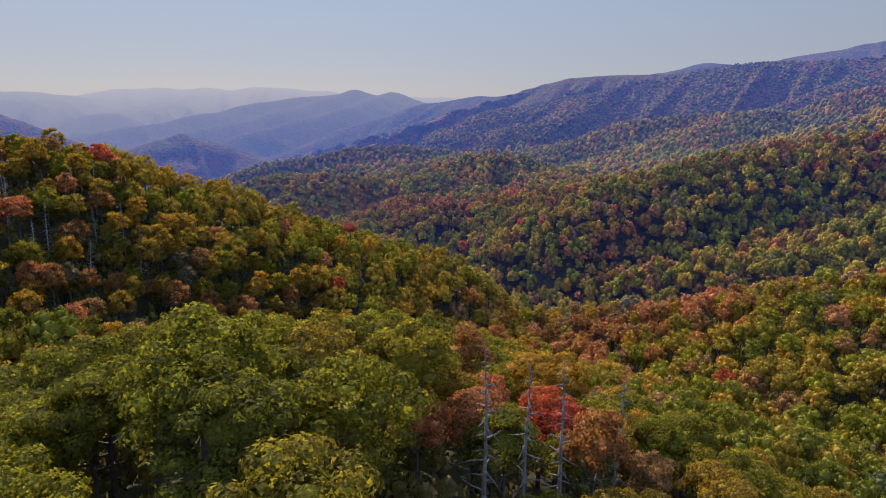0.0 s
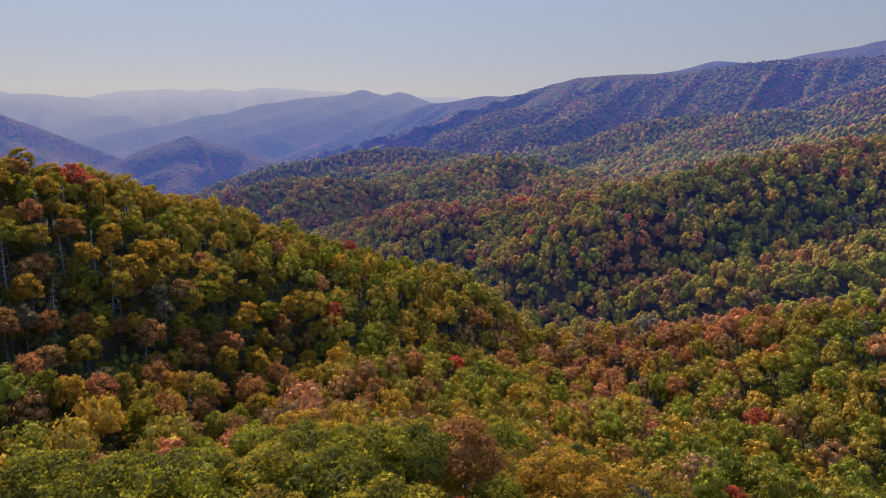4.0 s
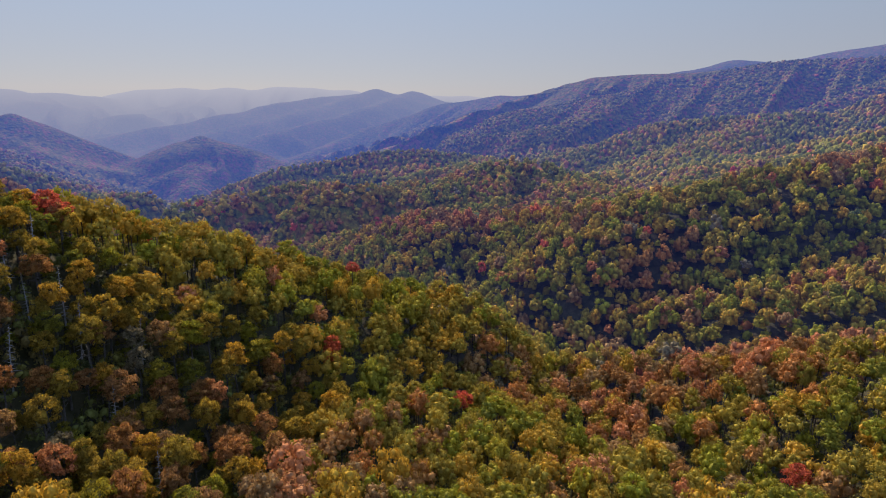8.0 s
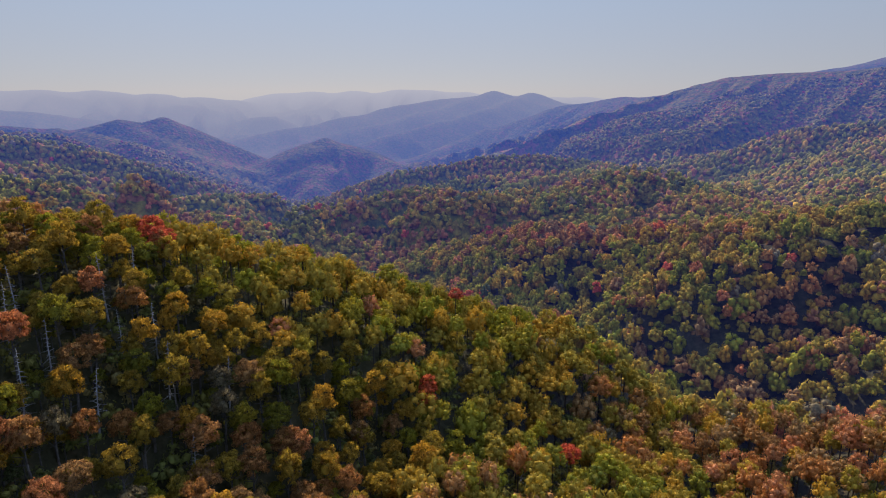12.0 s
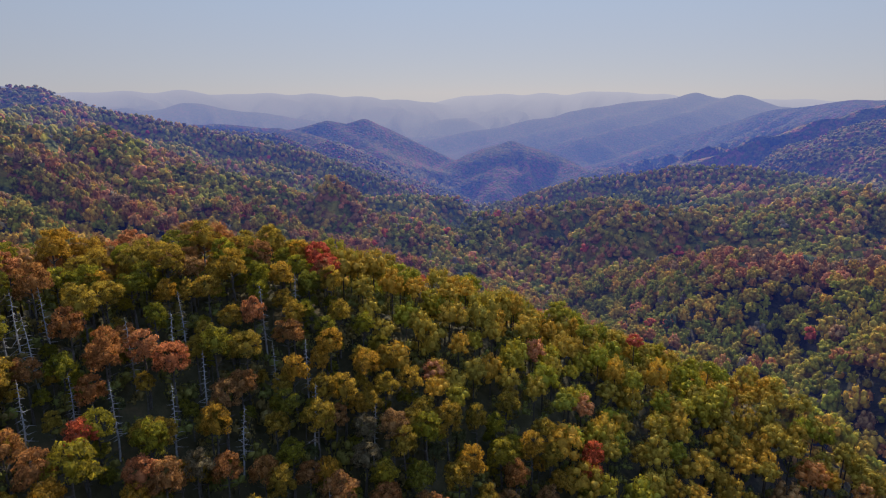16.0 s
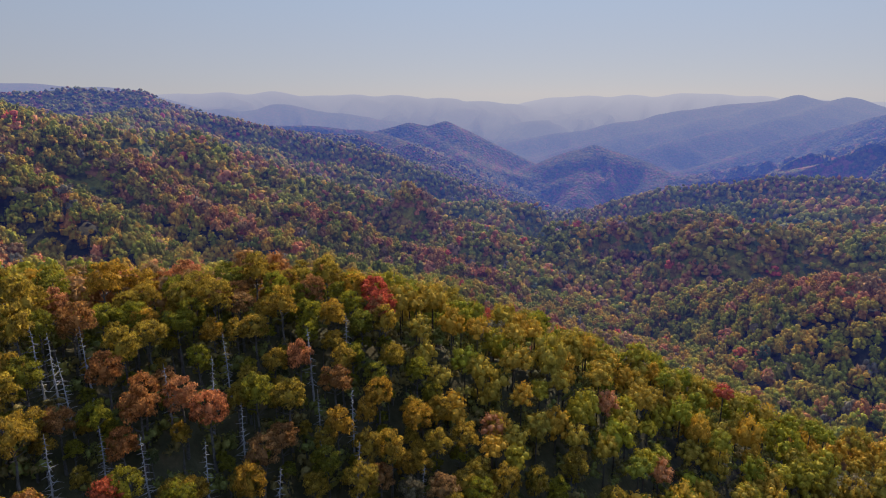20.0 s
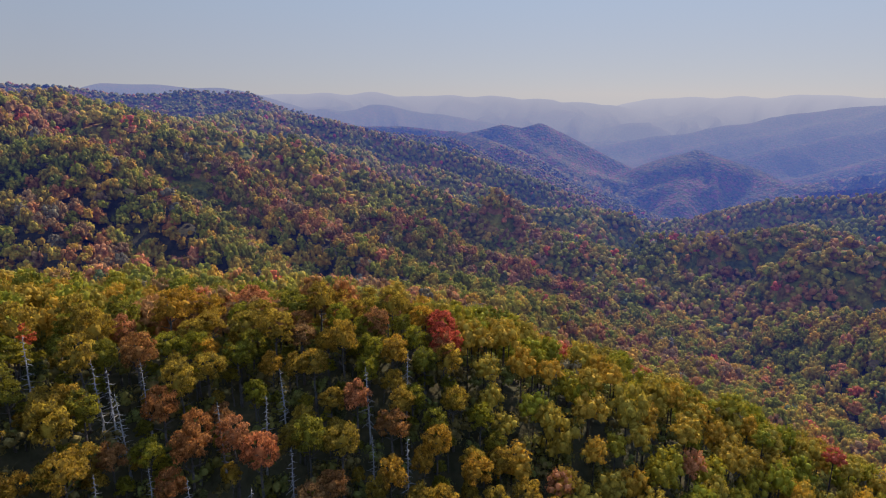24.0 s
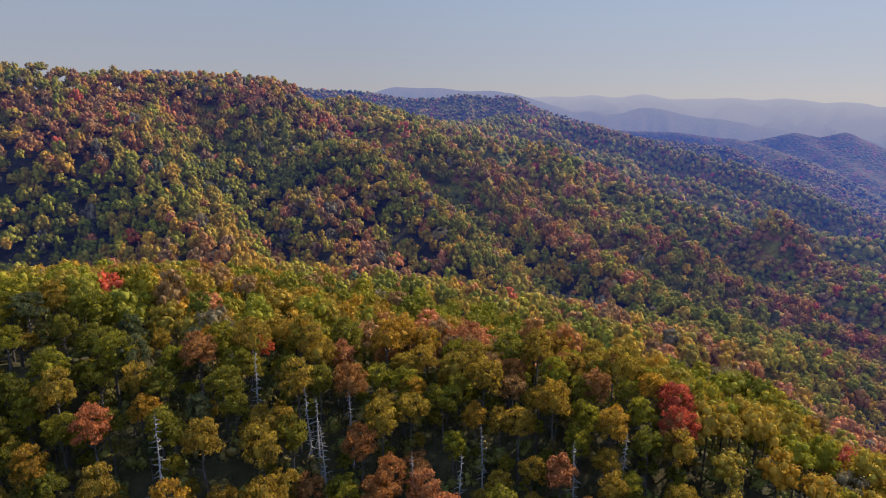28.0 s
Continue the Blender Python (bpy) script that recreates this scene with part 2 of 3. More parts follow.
def wave(x, y, size):
    """Smooth, irregular plan noise, about -1 to 1."""
    x, y = x / size, y / size
    v = (np.sin(1.3 * x + 2.1 * np.sin(0.7 * y + 0.4)) + np.sin(1.7 * y + 1.9 * np.sin(0.9 * x + 1.1))
         + np.sin(1.1 * (x + y) + 1.5 * np.sin(1.3 * (x - y))))
    return v / 3

# ---- materials ----
def material(name):
    m = bpy.data.materials.new(name)
    m.use_nodes = True
    m.node_tree.nodes.remove(m.node_tree.nodes["Principled BSDF"])
    return m, m.node_tree.nodes, m.node_tree.links


def math_node(nodes, links, op, a, b=None):
    n = nodes.new("ShaderNodeMath")
    n.operation = op
    for k, v in enumerate((a, b)):
        if v is None:
            continue
        if isinstance(v, (int, float)):
            n.inputs[k].default_value = v
        else:
            links.new(v, n.inputs[k])
    return n.outputs[0]


def noise_node(nodes, links, size, detail=3.0, rough=0.6):
    n = nodes.new("ShaderNodeTexNoise")
    n.inputs["Scale"].default_value, n.inputs["Detail"].default_value = 1.0 / size, detail
    n.inputs["Roughness"].default_value = rough
    g = nodes.new("ShaderNodeNewGeometry")
    links.new(g.outputs["Position"], n.inputs["Vector"])
    return n.outputs["Fac"]


def ramp(nodes, links, fac, stops, mode="LINEAR"):
    n = nodes.new("ShaderNodeValToRGB")
    n.color_ramp.interpolation = mode
    e = n.color_ramp.elements
    while len(e) < len(stops):
        e.new(0.5)
    for k, (at, col) in enumerate(stops):
        e[k].position, e[k].color = at, (*col, 1)
    links.new(fac, n.inputs[0])
    return n.outputs[0]


def varied(nodes, links, col, fac, low, high):
    """A colour scaled by a noise, from low to high."""
    m = nodes.new("ShaderNodeMapRange")
    m.inputs["From Min"].default_value, m.inputs["From Max"].default_value = 0.3, 0.7
    m.inputs["To Min"].default_value, m.inputs["To Max"].default_value = low, high
    links.new(fac, m.inputs["Value"])
    v = nodes.new("ShaderNodeVectorMath")
    v.operation = "SCALE"
    links.new(col, v.inputs[0])
    links.new(m.outputs[0], v.inputs["Scale"])
    return v.outputs[0]


# painted haze: share and colour of surface emission, by distance from the flight's middle
HAZE_START, HAZE_END = 150.0, 4700.0
HAZE_EMIT_SHARE = [(0.0, 0.0), (0.044, 0.052), (0.075, 0.088), (0.108, 0.125), (0.165, 0.20), (0.209, 0.27), (0.245, 0.33), (0.319, 0.44), (0.47, 0.62), (0.78, 0.86), (1.0, 0.975)]
HAZE_EMIT_COLOUR = [(0.0, (0.012, 0.034, 0.27)), (0.2, (0.018, 0.046, 0.31)), (0.32, (0.028, 0.062, 0.315)), (0.5, (0.056, 0.096, 0.30)),
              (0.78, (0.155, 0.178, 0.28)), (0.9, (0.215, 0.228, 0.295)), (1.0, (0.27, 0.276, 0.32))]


def finish(nodes, links, shader, painted_haze):
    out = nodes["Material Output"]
    # blue haze painted on: the surface itself emits, more so farther off
    if painted_haze:
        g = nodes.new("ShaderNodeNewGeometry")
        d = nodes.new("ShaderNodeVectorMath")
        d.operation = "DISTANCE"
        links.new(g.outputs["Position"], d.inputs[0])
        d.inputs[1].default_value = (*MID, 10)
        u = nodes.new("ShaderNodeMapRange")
        u.inputs["From Min"].default_value, u.inputs["From Max"].default_value = HAZE_START, HAZE_END
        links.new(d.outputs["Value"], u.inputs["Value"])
        share = ramp(nodes, links, u.outputs[0], [(a, (v, v, v)) for a, v in HAZE_EMIT_SHARE])
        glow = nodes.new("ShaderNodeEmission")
        links.new(ramp(nodes, links, u.outputs[0], HAZE_EMIT_COLOUR), glow.inputs["Color"])
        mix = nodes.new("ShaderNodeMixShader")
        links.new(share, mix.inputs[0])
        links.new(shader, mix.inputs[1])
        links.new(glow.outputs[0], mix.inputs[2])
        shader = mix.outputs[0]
    links.new(shader, out.inputs["Surface"])


def leaf_shader(nodes, links, col, through_share, bump=None):
    dif, tra = nodes.new("ShaderNodeBsdfDiffuse"), nodes.new("ShaderNodeBsdfTranslucent")
    gls = nodes.new("ShaderNodeBsdfGlossy")
    gls.inputs["Roughness"].default_value = 0.65
    gls.inputs["Color"].default_value = (0.8, 0.8, 0.8, 1)
    links.new(col, dif.inputs["Color"])
    links.new(col, tra.inputs["Color"])
    if bump:
        for n in (dif, gls):
            links.new(bump, n.inputs["Normal"])
    mix, mix2 = nodes.new("ShaderNodeMixShader"), nodes.new("ShaderNodeMixShader")
    if isinstance(through_share, float):
        mix.inputs[0].default_value = through_share
    else:
        links.new(through_share, mix.inputs[0])
    links.new(dif.outputs[0], mix.inputs[1])
    links.new(tra.outputs[0], mix.inputs[2])
    mix2.inputs[0].default_value = 0.012
    links.new(mix.outputs[0], mix2.inputs[1])
    links.new(gls.outputs[0], mix2.inputs[2])
    return mix2.outputs[0]


def bump_node(nodes, links, fac, depth, strength=1.0):
    b = nodes.new("ShaderNodeBump")
    b.inputs["Distance"].default_value, b.inputs["Strength"].default_value = depth, strength
    links.new(fac, b.inputs["Height"])
    return b.outputs[0]


def forest_leaves(name, painted_haze, through_share=0.3, grain=1.2):
    """Leaves of joined woods: each tree's own colour, from its mesh, varied at two scales."""
    m, n, l = material(name)
    a = n.new("ShaderNodeAttribute")
    a.attribute_name = "leaf"
    g = n.new("ShaderNodeNewGeometry")
    c = varied(n, l, a.outputs["Color"], g.outputs["Random Per Island"], 0.86, 1.14)
    fine = noise_node(n, l, grain, 2.0)
    c = varied(n, l, c, fine, 0.78, 1.22)
    b = bump_node(n, l, fine, grain * 0.5)
    share = math_node(n, l, "MULTIPLY", a.outputs["Alpha"], through_share)
    finish(n, l, leaf_shader(n, l, c, share, b), painted_haze)
    return m


def species_leaves(name, colours):
    m, n, l = material(name)
    o = n.new("ShaderNodeObjectInfo")
    stops = [((k + 0.5) / len(colours), c) for k, c in enumerate(colours)]
    c = ramp(n, l, o.outputs["Random"], stops)
    g = n.new("ShaderNodeNewGeometry")
    c = varied(n, l, c, g.outputs["Random Per Island"], 0.65, 1.35)
    c = varied(n, l, c, noise_node(n, l, 2.2, 3.0), 0.75, 1.25)
    fine = noise_node(n, l, 0.22, 3.0, 0.7)
    a = n.new("ShaderNodeAttribute")
    a.attribute_name = "leaf"
    finish(n, l, leaf_shader(n, l, c, math_node(n, l, "MULTIPLY", a.outputs["Fac"], 0.62), bump_node(n, l, fine, 0.25)), False)
    return m


def bark(name, dark, light, size):
    m, n, l = material(name)
    f = noise_node(n, l, size, 5.0, 0.65)
    c = ramp(n, l, f, [(0.3, dark), (0.7, light)])
    p = n.new("ShaderNodeBsdfPrincipled")
    p.inputs["Roughness"].default_value = 0.85
    l.new(c, p.inputs["Base Color"])
    l.new(bump_node(n, l, f, 0.05), p.inputs["Normal"])
    finish(n, l, p.outputs[0], False)
    return m


# autumn colours of the woods
GREENS = [(0.150, 0.138, 0.012), (0.175, 0.152, 0.014), (0.130, 0.125, 0.012), (0.186, 0.162, 0.014)]
LIMES = [(0.205, 0.180, 0.012), (0.188, 0.172, 0.012), (0.232, 0.182, 0.014)]
GOLDS = [(0.264, 0.180, 0.020), (0.298, 0.184, 0.020), (0.240, 0.170, 0.020), (0.347, 0.190, 0.018)]
RUSTS = [(0.285, 0.128, 0.034), (0.255, 0.124, 0.040), (0.310, 0.122, 0.032), (0.24, 0.132, 0.048)]
PINKS = [(0.375, 0.145, 0.056), (0.345, 0.146, 0.056), (0.395, 0.139, 0.050)]
REDS = [(0.42, 0.076, 0.036), (0.38, 0.078, 0.040), (0.43, 0.100, 0.034)]
GREYS = [(0.162, 0.124, 0.063), (0.149, 0.119, 0.065)]
DARKS = [(0.083, 0.097, 0.036), (0.094, 0.103, 0.041)]

near_bark = bark("bark", (0.025, 0.020, 0.016), (0.08, 0.066, 0.055), 0.35)
grey_wood = bark("bleached_wood", (0.10, 0.095, 0.09), (0.27, 0.255, 0.25), 0.5)
dark_wood = bark("weathered_wood", (0.05, 0.042, 0.04), (0.20, 0.175, 0.165), 0.4)
woods_near = forest_leaves("leaves_of_near_woods", False, 0.42, 0.7)
# hillside and far leaves also emit the painted haze
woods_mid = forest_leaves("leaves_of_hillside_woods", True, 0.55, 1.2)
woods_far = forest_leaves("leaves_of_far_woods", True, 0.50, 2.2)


def ground_material():
    m, n, l = material("forest_floor")
    f, big = noise_node(n, l, 2.5, 5.0), noise_node(n, l, 40.0, 3.0)
    c = ramp(n, l, f, [(0.3, (0.030, 0.030, 0.016)), (0.55, (0.052, 0.046, 0.024)), (0.75, (0.085, 0.062, 0.034))])
    c = varied(n, l, c, big, 0.7, 1.3)
    p = n.new("ShaderNodeBsdfPrincipled")
    p.inputs["Roughness"].default_value, p.inputs["Specular IOR Level"].default_value = 0.95, 0.05
    l.new(c, p.inputs["Base Color"])
    l.new(bump_node(n, l, f, 0.6), p.inputs["Normal"])
    # the floor emits painted haze too, so distant gaps turn blue
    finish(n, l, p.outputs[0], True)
    return m


def far_ground_material():
    """Woods too far off to tell trees apart: crowns as cells, in patches of autumn colour."""
    m, n, l = material("far_woods")
    g = n.new("ShaderNodeNewGeometry")
    v = n.new("ShaderNodeTexVoronoi")
    v.inputs["Scale"].default_value = 1 / 9.0
    l.new(g.outputs["Position"], v.inputs["Vector"])
    cell = n.new("ShaderNodeSeparateColor")
    l.new(v.outputs["Color"], cell.inputs[0])
    patch = noise_node(n, l, 150.0, 4.0)
    tone = math_node(n, l, "ADD", math_node(n, l, "MULTIPLY", cell.outputs[0], 0.55), math_node(n, l, "MULTIPLY", patch, 0.6))
    c = ramp(n, l, tone, [(0.25, DARKS[0]), (0.45, GREENS[0]), (0.58, GREENS[3]), (0.70, GOLDS[2]), (0.80, RUSTS[0]), (0.92, PINKS[1])])
    c = varied(n, l, c, noise_node(n, l, 6.0, 3.0), 0.5, 1.1)
    # painted haze emission lies over these woods as well
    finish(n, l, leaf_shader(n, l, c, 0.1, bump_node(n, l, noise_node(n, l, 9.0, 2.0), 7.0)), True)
    return m


# ---- ground ----
EDGE = 430.0


def sheet(name, radii, turns, mat, closed, over=0.0):
    """A polar sheet of terrain round the flight, lifted to the crowns of its woods where they are far."""
    rr, aa = np.meshgrid(radii, turns, indexing="ij")
    x, y = MID[0] - rr * np.sin(aa), MID[1] + rr * np.cos(aa)
    z = terrain(x, y) + over * np.clip((rr - EDGE - 55) / 60, 0, 1)
    nr, na = rr.shape
    idx = np.arange(nr * na).reshape(nr, na)
    nxt = np.roll(idx, -1, 1) if closed else idx[:, 1:]
    cur = idx if closed else idx[:, :-1]
    quads = np.stack([cur[:-1], nxt[:-1], nxt[1:], cur[1:]], -1).reshape(-1, 4)[:, ::-1]
    me = mesh_from(name, np.stack([x, y, z], -1).reshape(-1, 3), quads, mat, True)
    return tagged(new(name, me), kind="structure")


def mesh_from(name, verts, faces, mat, smooth=False, leaf=None):
    """A mesh from arrays of vertices and of faces, all with as many corners."""
    me = bpy.data.meshes.new(name)
    faces = np.ascontiguousarray(faces, np.int32)
    k = faces.shape[1]
    me.vertices.add(len(verts))
    me.vertices.foreach_set("co", np.ascontiguousarray(verts, np.float32).ravel())
    me.loops.add(faces.size)
    me.loops.foreach_set("vertex_index", faces.ravel())
    me.polygons.add(len(faces))
    me.polygons.foreach_set("loop_start", np.arange(0, faces.size, k, dtype=np.int32))
    me.polygons.foreach_set("use_smooth", np.full(len(faces), smooth))
    if leaf is not None:
        a = me.attributes.new("leaf", "FLOAT_COLOR", "POINT")
        a.data.foreach_set("color", np.ascontiguousarray(leaf).astype(np.float32).ravel())
    me.materials.append(mat)
    me.update(calc_edges=True)
    return me


front = np.radians(np.linspace(-48, 132, 620))
behind = np.radians(np.linspace(132, 312, 61)[1:-1])
turns = np.concatenate([front, behind])
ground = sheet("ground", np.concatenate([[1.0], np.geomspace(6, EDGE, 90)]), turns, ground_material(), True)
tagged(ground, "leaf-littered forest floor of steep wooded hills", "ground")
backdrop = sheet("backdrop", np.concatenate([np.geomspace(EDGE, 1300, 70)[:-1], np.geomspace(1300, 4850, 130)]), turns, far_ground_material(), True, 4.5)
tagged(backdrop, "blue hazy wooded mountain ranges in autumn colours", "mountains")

# ---- trees ----
def ico(level):
    bm = bmesh.new()
    bmesh.ops.create_icosphere(bm, subdivisions=level, radius=1.0)
    v = np.array([q.co[:] for q in bm.verts])
    f = np.array([[w.index for w in q.verts] for q in bm.faces])
    bm.free()
    return v, f


ICO = {1: ico(1), 2: ico(2)}


def lump(rng, level, centre, size, rough=0.22):
    """An uneven bough of foliage."""
    v, f = ICO[level]
    k = 1 + rough * rng.uniform(-1, 1, (len(v), 1))
    return v * k * size + centre, f


def tufts(rng, centre, size, count, leaf):
    """Sprays of leaves over a bough: small bent blades, mostly on its upper side."""
    d = rng.normal(size=(count, 3))
    d[:, 2] = np.abs(d[:, 2]) * 0.9 - 0.25
    d /= np.linalg.norm(d, axis=1, keepdims=True)
    p = centre + d * size * rng.uniform(0.78, 1.22, (count, 1))
    a = np.cross(d, rng.normal(size=(count, 3)))
    a /= np.linalg.norm(a, axis=1, keepdims=True)
    b = np.cross(d, a) + 0.55 * d * rng.uniform(-1, 1, (count, 1))
    s = leaf * rng.uniform(0.6, 1.4, (count, 1))
    v = np.stack([p - a * s - b * s * 0.6, p + a * s * 0.9 - b * s * 0.5 , p + b * s + d * s * 0.35], 1).reshape(-1, 3)
    return v, np.arange(count * 3).reshape(-1, 3)


def crown_arrays(seed, lobes, level, per_lobe, leaf, rough=0.18, flat=0.85, core=1.0):
    """A domed crown of radius one, its middle at height 0: boughs over a core, with sprays of leaves. Third: 1 for sprays, 0 for boughs."""
    rng = np.random.default_rng(seed)
    vs, fs, ss, n = [], [], [], 0
    for k in range(lobes):
        if k == 0:
            c, s = np.array([0, 0, -0.05]), np.array([0.66, 0.66, 0.58])
        else:
            a = 2.4 * k + rng.uniform(-0.5, 0.5)
            up = np.clip(1.0 - 1.5 * (k - 0.6) / (lobes - 1) + rng.uniform(-0.12, 0.12), -0.55, 0.97)
            out = 0.70 * math.sqrt(1 - up * up) * rng.uniform(0.8, 1.14)
            c = np.array([math.cos(a) * out, math.sin(a) * out, up * 0.62 * rng.uniform(0.85, 1.15)])
            s = np.array([1, 1, flat]) * min(0.52, 1.12 / math.sqrt(lobes)) * rng.uniform(0.78, 1.25)
        v, f = lump(rng, level, c, s * core, rough)
        f = f[((v[f].mean(1) - c) / (s * core))[:, 2] > -0.5]      # undersides left out to fit the camera's view, from above only
        vs.append(v), fs.append(f + n), ss.append(np.zeros(len(v)))
        n += len(v)
        if per_lobe:
            v, f = tufts(rng, c, s, per_lobe, leaf)
            vs.append(v), fs.append(f + n), ss.append(np.ones(len(v)))
            n += len(v)
    return np.concatenate(vs), np.concatenate(fs), np.concatenate(ss)


SHRUBS = [(0.115, 0.118, 0.026), (0.140, 0.124, 0.026), (0.148, 0.112, 0.034)]
KINDS = [GREENS, LIMES, GOLDS, RUSTS, PINKS, REDS, GREYS, DARKS]
# stands where the red and orange trees grow thick: x, y, reach
RED_STANDS = [(30, 228, 26), (66, 236, 22), (-140, 478, 20), (-105, 464, 16), (-70, 450, 17), (-36, 438, 15), (0, 420, 16), (40, 404, 15), (75, 410, 14), (120, 418, 16),
              (-196, 238, 26), (-335, 104, 26), (-292, 156, 20), (-4, 55, 9), (-420, 200, 24), (-372, 366, 24), (-505, -10, 30), (-250, 530, 30), (-150, 675, 30)]
# greener faces: leaf colour, and on the mid ridge blue hazy shade put into it
GREEN_STANDS = [(70, 365, 34), (0, 385, 30), (-70, 410, 28), (135, 380, 30), (-22, 45, 12), (-112, 92, 20)]
# gold put into the leaf colour: turned leaves, and sunlight on the hill's nose
SUNLIT_GOLD_STANDS = [(-108, 172, 26), (-92, 196, 26), (-74, 216, 26), (-52, 240, 28), (-28, 268, 28), (-70, 170, 24), (-48, 200, 26), (-95, 145, 20)]


def pick(x, y, rng, spread=0.17, base=0.605):
    """A tree's colour: patches of one kind, redder in the red stands."""
    patch = wave(x + 300, y, 48.0) + 0.5 * wave(y, x - 700, 19.0)
    heat = base + 0.27 * patch + rng.normal(0, spread, len(x))
    for cx, cy, reach in RED_STANDS:
        heat += 0.27 * np.exp(-((x - cx) ** 2 + (y - cy) ** 2) / reach ** 2)
    for cx, cy, reach in GREEN_STANDS:
        heat -= 0.24 * np.exp(-((x - cx) ** 2 + (y - cy) ** 2) / reach ** 2)
    for cx, cy, reach in SUNLIT_GOLD_STANDS:
        heat += (0.64 - heat) * 0.45 * np.exp(-((x - cx) ** 2 + (y - cy) ** 2) / reach ** 2)
    kind = np.digitize(heat, [0.10, 0.46, 0.58, 0.82, 1.10, 1.36])     # dark, green, lime, gold, rust, pink, red
    kind = np.array([7, 0, 1, 2, 3, 4, 5])[kind]
    q = rng.random(len(x))
    kind = np.where(q < 0.018, 6, kind)
    kind = np.where((q > 0.035) & (q < 0.045), 4, kind)
    kind = np.where((q > 0.05) & (q < 0.056), 5, kind)
    out = np.empty((len(x), 3))
    for k, shades in enumerate(KINDS):
        s = kind == k
        out[s] = np.array(shades)[rng.integers(0, len(shades), s.sum())]
    return out * rng.uniform(0.85, 1.15, (len(x), 1)), kind


APEX = (25.0, -75.0)                     # the wedge of land before the flight opens here


def places(rng, r0, r1, gap, a0=-38.0, a1=112.0):
    """Stems in a ring round the flight, one in each cell of a shaken grid."""
    c = np.arange(-r1, r1, gap)
    x, y = (q.ravel() for q in np.meshgrid(c, c))
    x = x + rng.uniform(-0.46, 0.46, len(x)) * gap
    y = y + rng.uniform(-0.46, 0.46, len(y)) * gap
    r, a = np.hypot(x, y), np.degrees(np.arctan2(-(x + MID[0] - APEX[0]), y + MID[1] - APEX[1]))
    s = (r >= r0) & (r < r1) & (a > a0) & (a < a1)
    return x[s] + MID[0], y[s] + MID[1]


def facing(x, y, least=-0.38):
    """Whether the land at x, y slopes towards the flight."""
    z, zx, zy = terrain(x, y), terrain(x + 6, y), terrain(x, y + 6)
    vx, vy, vz = MID[0] - x, MID[1] - y, 20 - z
    return (-(zx - z) / 6 * vx - (zy - z) / 6 * vy + vz) / np.hypot(vx, vy) > least


def woods(name, label, x, y, radius, tall, models, mat, seed, stems=False, slim=1.0, uneven=0.18, shades=None, base=0.605):
    """Many trees of one wood, too many to count, as one thing."""
    rng = np.random.default_rng(seed)
    z = terrain(x, y)
    col, kind = pick(x, y, rng, base=base)
    if shades:
        col = np.array(shades)[rng.integers(0, len(shades), len(x))]
    turn = rng.uniform(0, 2 * math.pi, len(x))
    rad = radius * rng.uniform(0.62, 1.0, len(x)) * rng.uniform(0.95, 1.42, len(x))
    hgt = tall * rng.uniform(1 - uneven, 1 + uneven * 0.7, len(x))
    which = rng.integers(0, len(models), len(x))
    vs, fs, cs, n = [], [], [], 0
    for m, (v, f, spray) in enumerate(models):
        s = which == m
        k = s.sum()
        if not k:
            continue
        c, sn = np.cos(turn[s])[:, None], np.sin(turn[s])[:, None]
        deep = rad[s] * slim * rng.uniform(0.85, 1.5, k)
        q = np.empty((k, len(v), 3))
        q[..., 0] = (v[:, 0] * c - v[:, 1] * sn) * rad[s][:, None] + x[s][:, None]
        q[..., 1] = (v[:, 0] * sn + v[:, 1] * c) * rad[s][:, None] + y[s][:, None]
        q[..., 2] = v[:, 2] * deep[:, None] + (z[s] + hgt[s] - deep * 0.75)[:, None]
        vs.append(q.reshape(-1, 3))
        fs.append((f[None] + (np.arange(k) * len(v))[:, None, None] + n).reshape(-1, 3))
        cs.append(np.c_[np.repeat(col[s], len(v), 0), np.tile(spray, k)])
        n += k * len(v)
    if stems:
        a = np.arange(4) * math.pi / 2
        v = np.concatenate([np.stack([0.24 * np.cos(a), 0.24 * np.sin(a), 0 * a - 1], 1), np.stack([0.11 * np.cos(a), 0.11 * np.sin(a), 0 * a + 1], 1)])
        f = np.array([t for k in range(4) for t in ((k, (k + 1) % 4, k + 4), ((k + 1) % 4, (k + 1) % 4 + 4, k + 4))])
        q = np.repeat(v[None], len(x), 0)
        q[..., 0] += x[:, None]
        q[..., 1] += y[:, None]
        q[..., 2] = np.where(v[:, 2] < 0, -0.5, 1.0) * np.where(v[:, 2] < 0, 1, hgt[:, None] * 0.8) + z[:, None]
        vs.append(q.reshape(-1, 3))
        fs.append((f[None] + (np.arange(len(x)) * 8)[:, None, None] + n).reshape(-1, 3))
        cs.append(np.tile((0.05, 0.042, 0.036, 0.0), (len(x) * 8, 1)))
    me = mesh_from(name, np.concatenate(vs), np.concatenate(fs), mat, True, np.concatenate(cs))
    return tagged(new(name, me), label, "forest", kind="stuff")


def part(name, me, parent, label=""):
    ob = new(name, me)
    ob.parent = parent
    return tagged(ob, label)


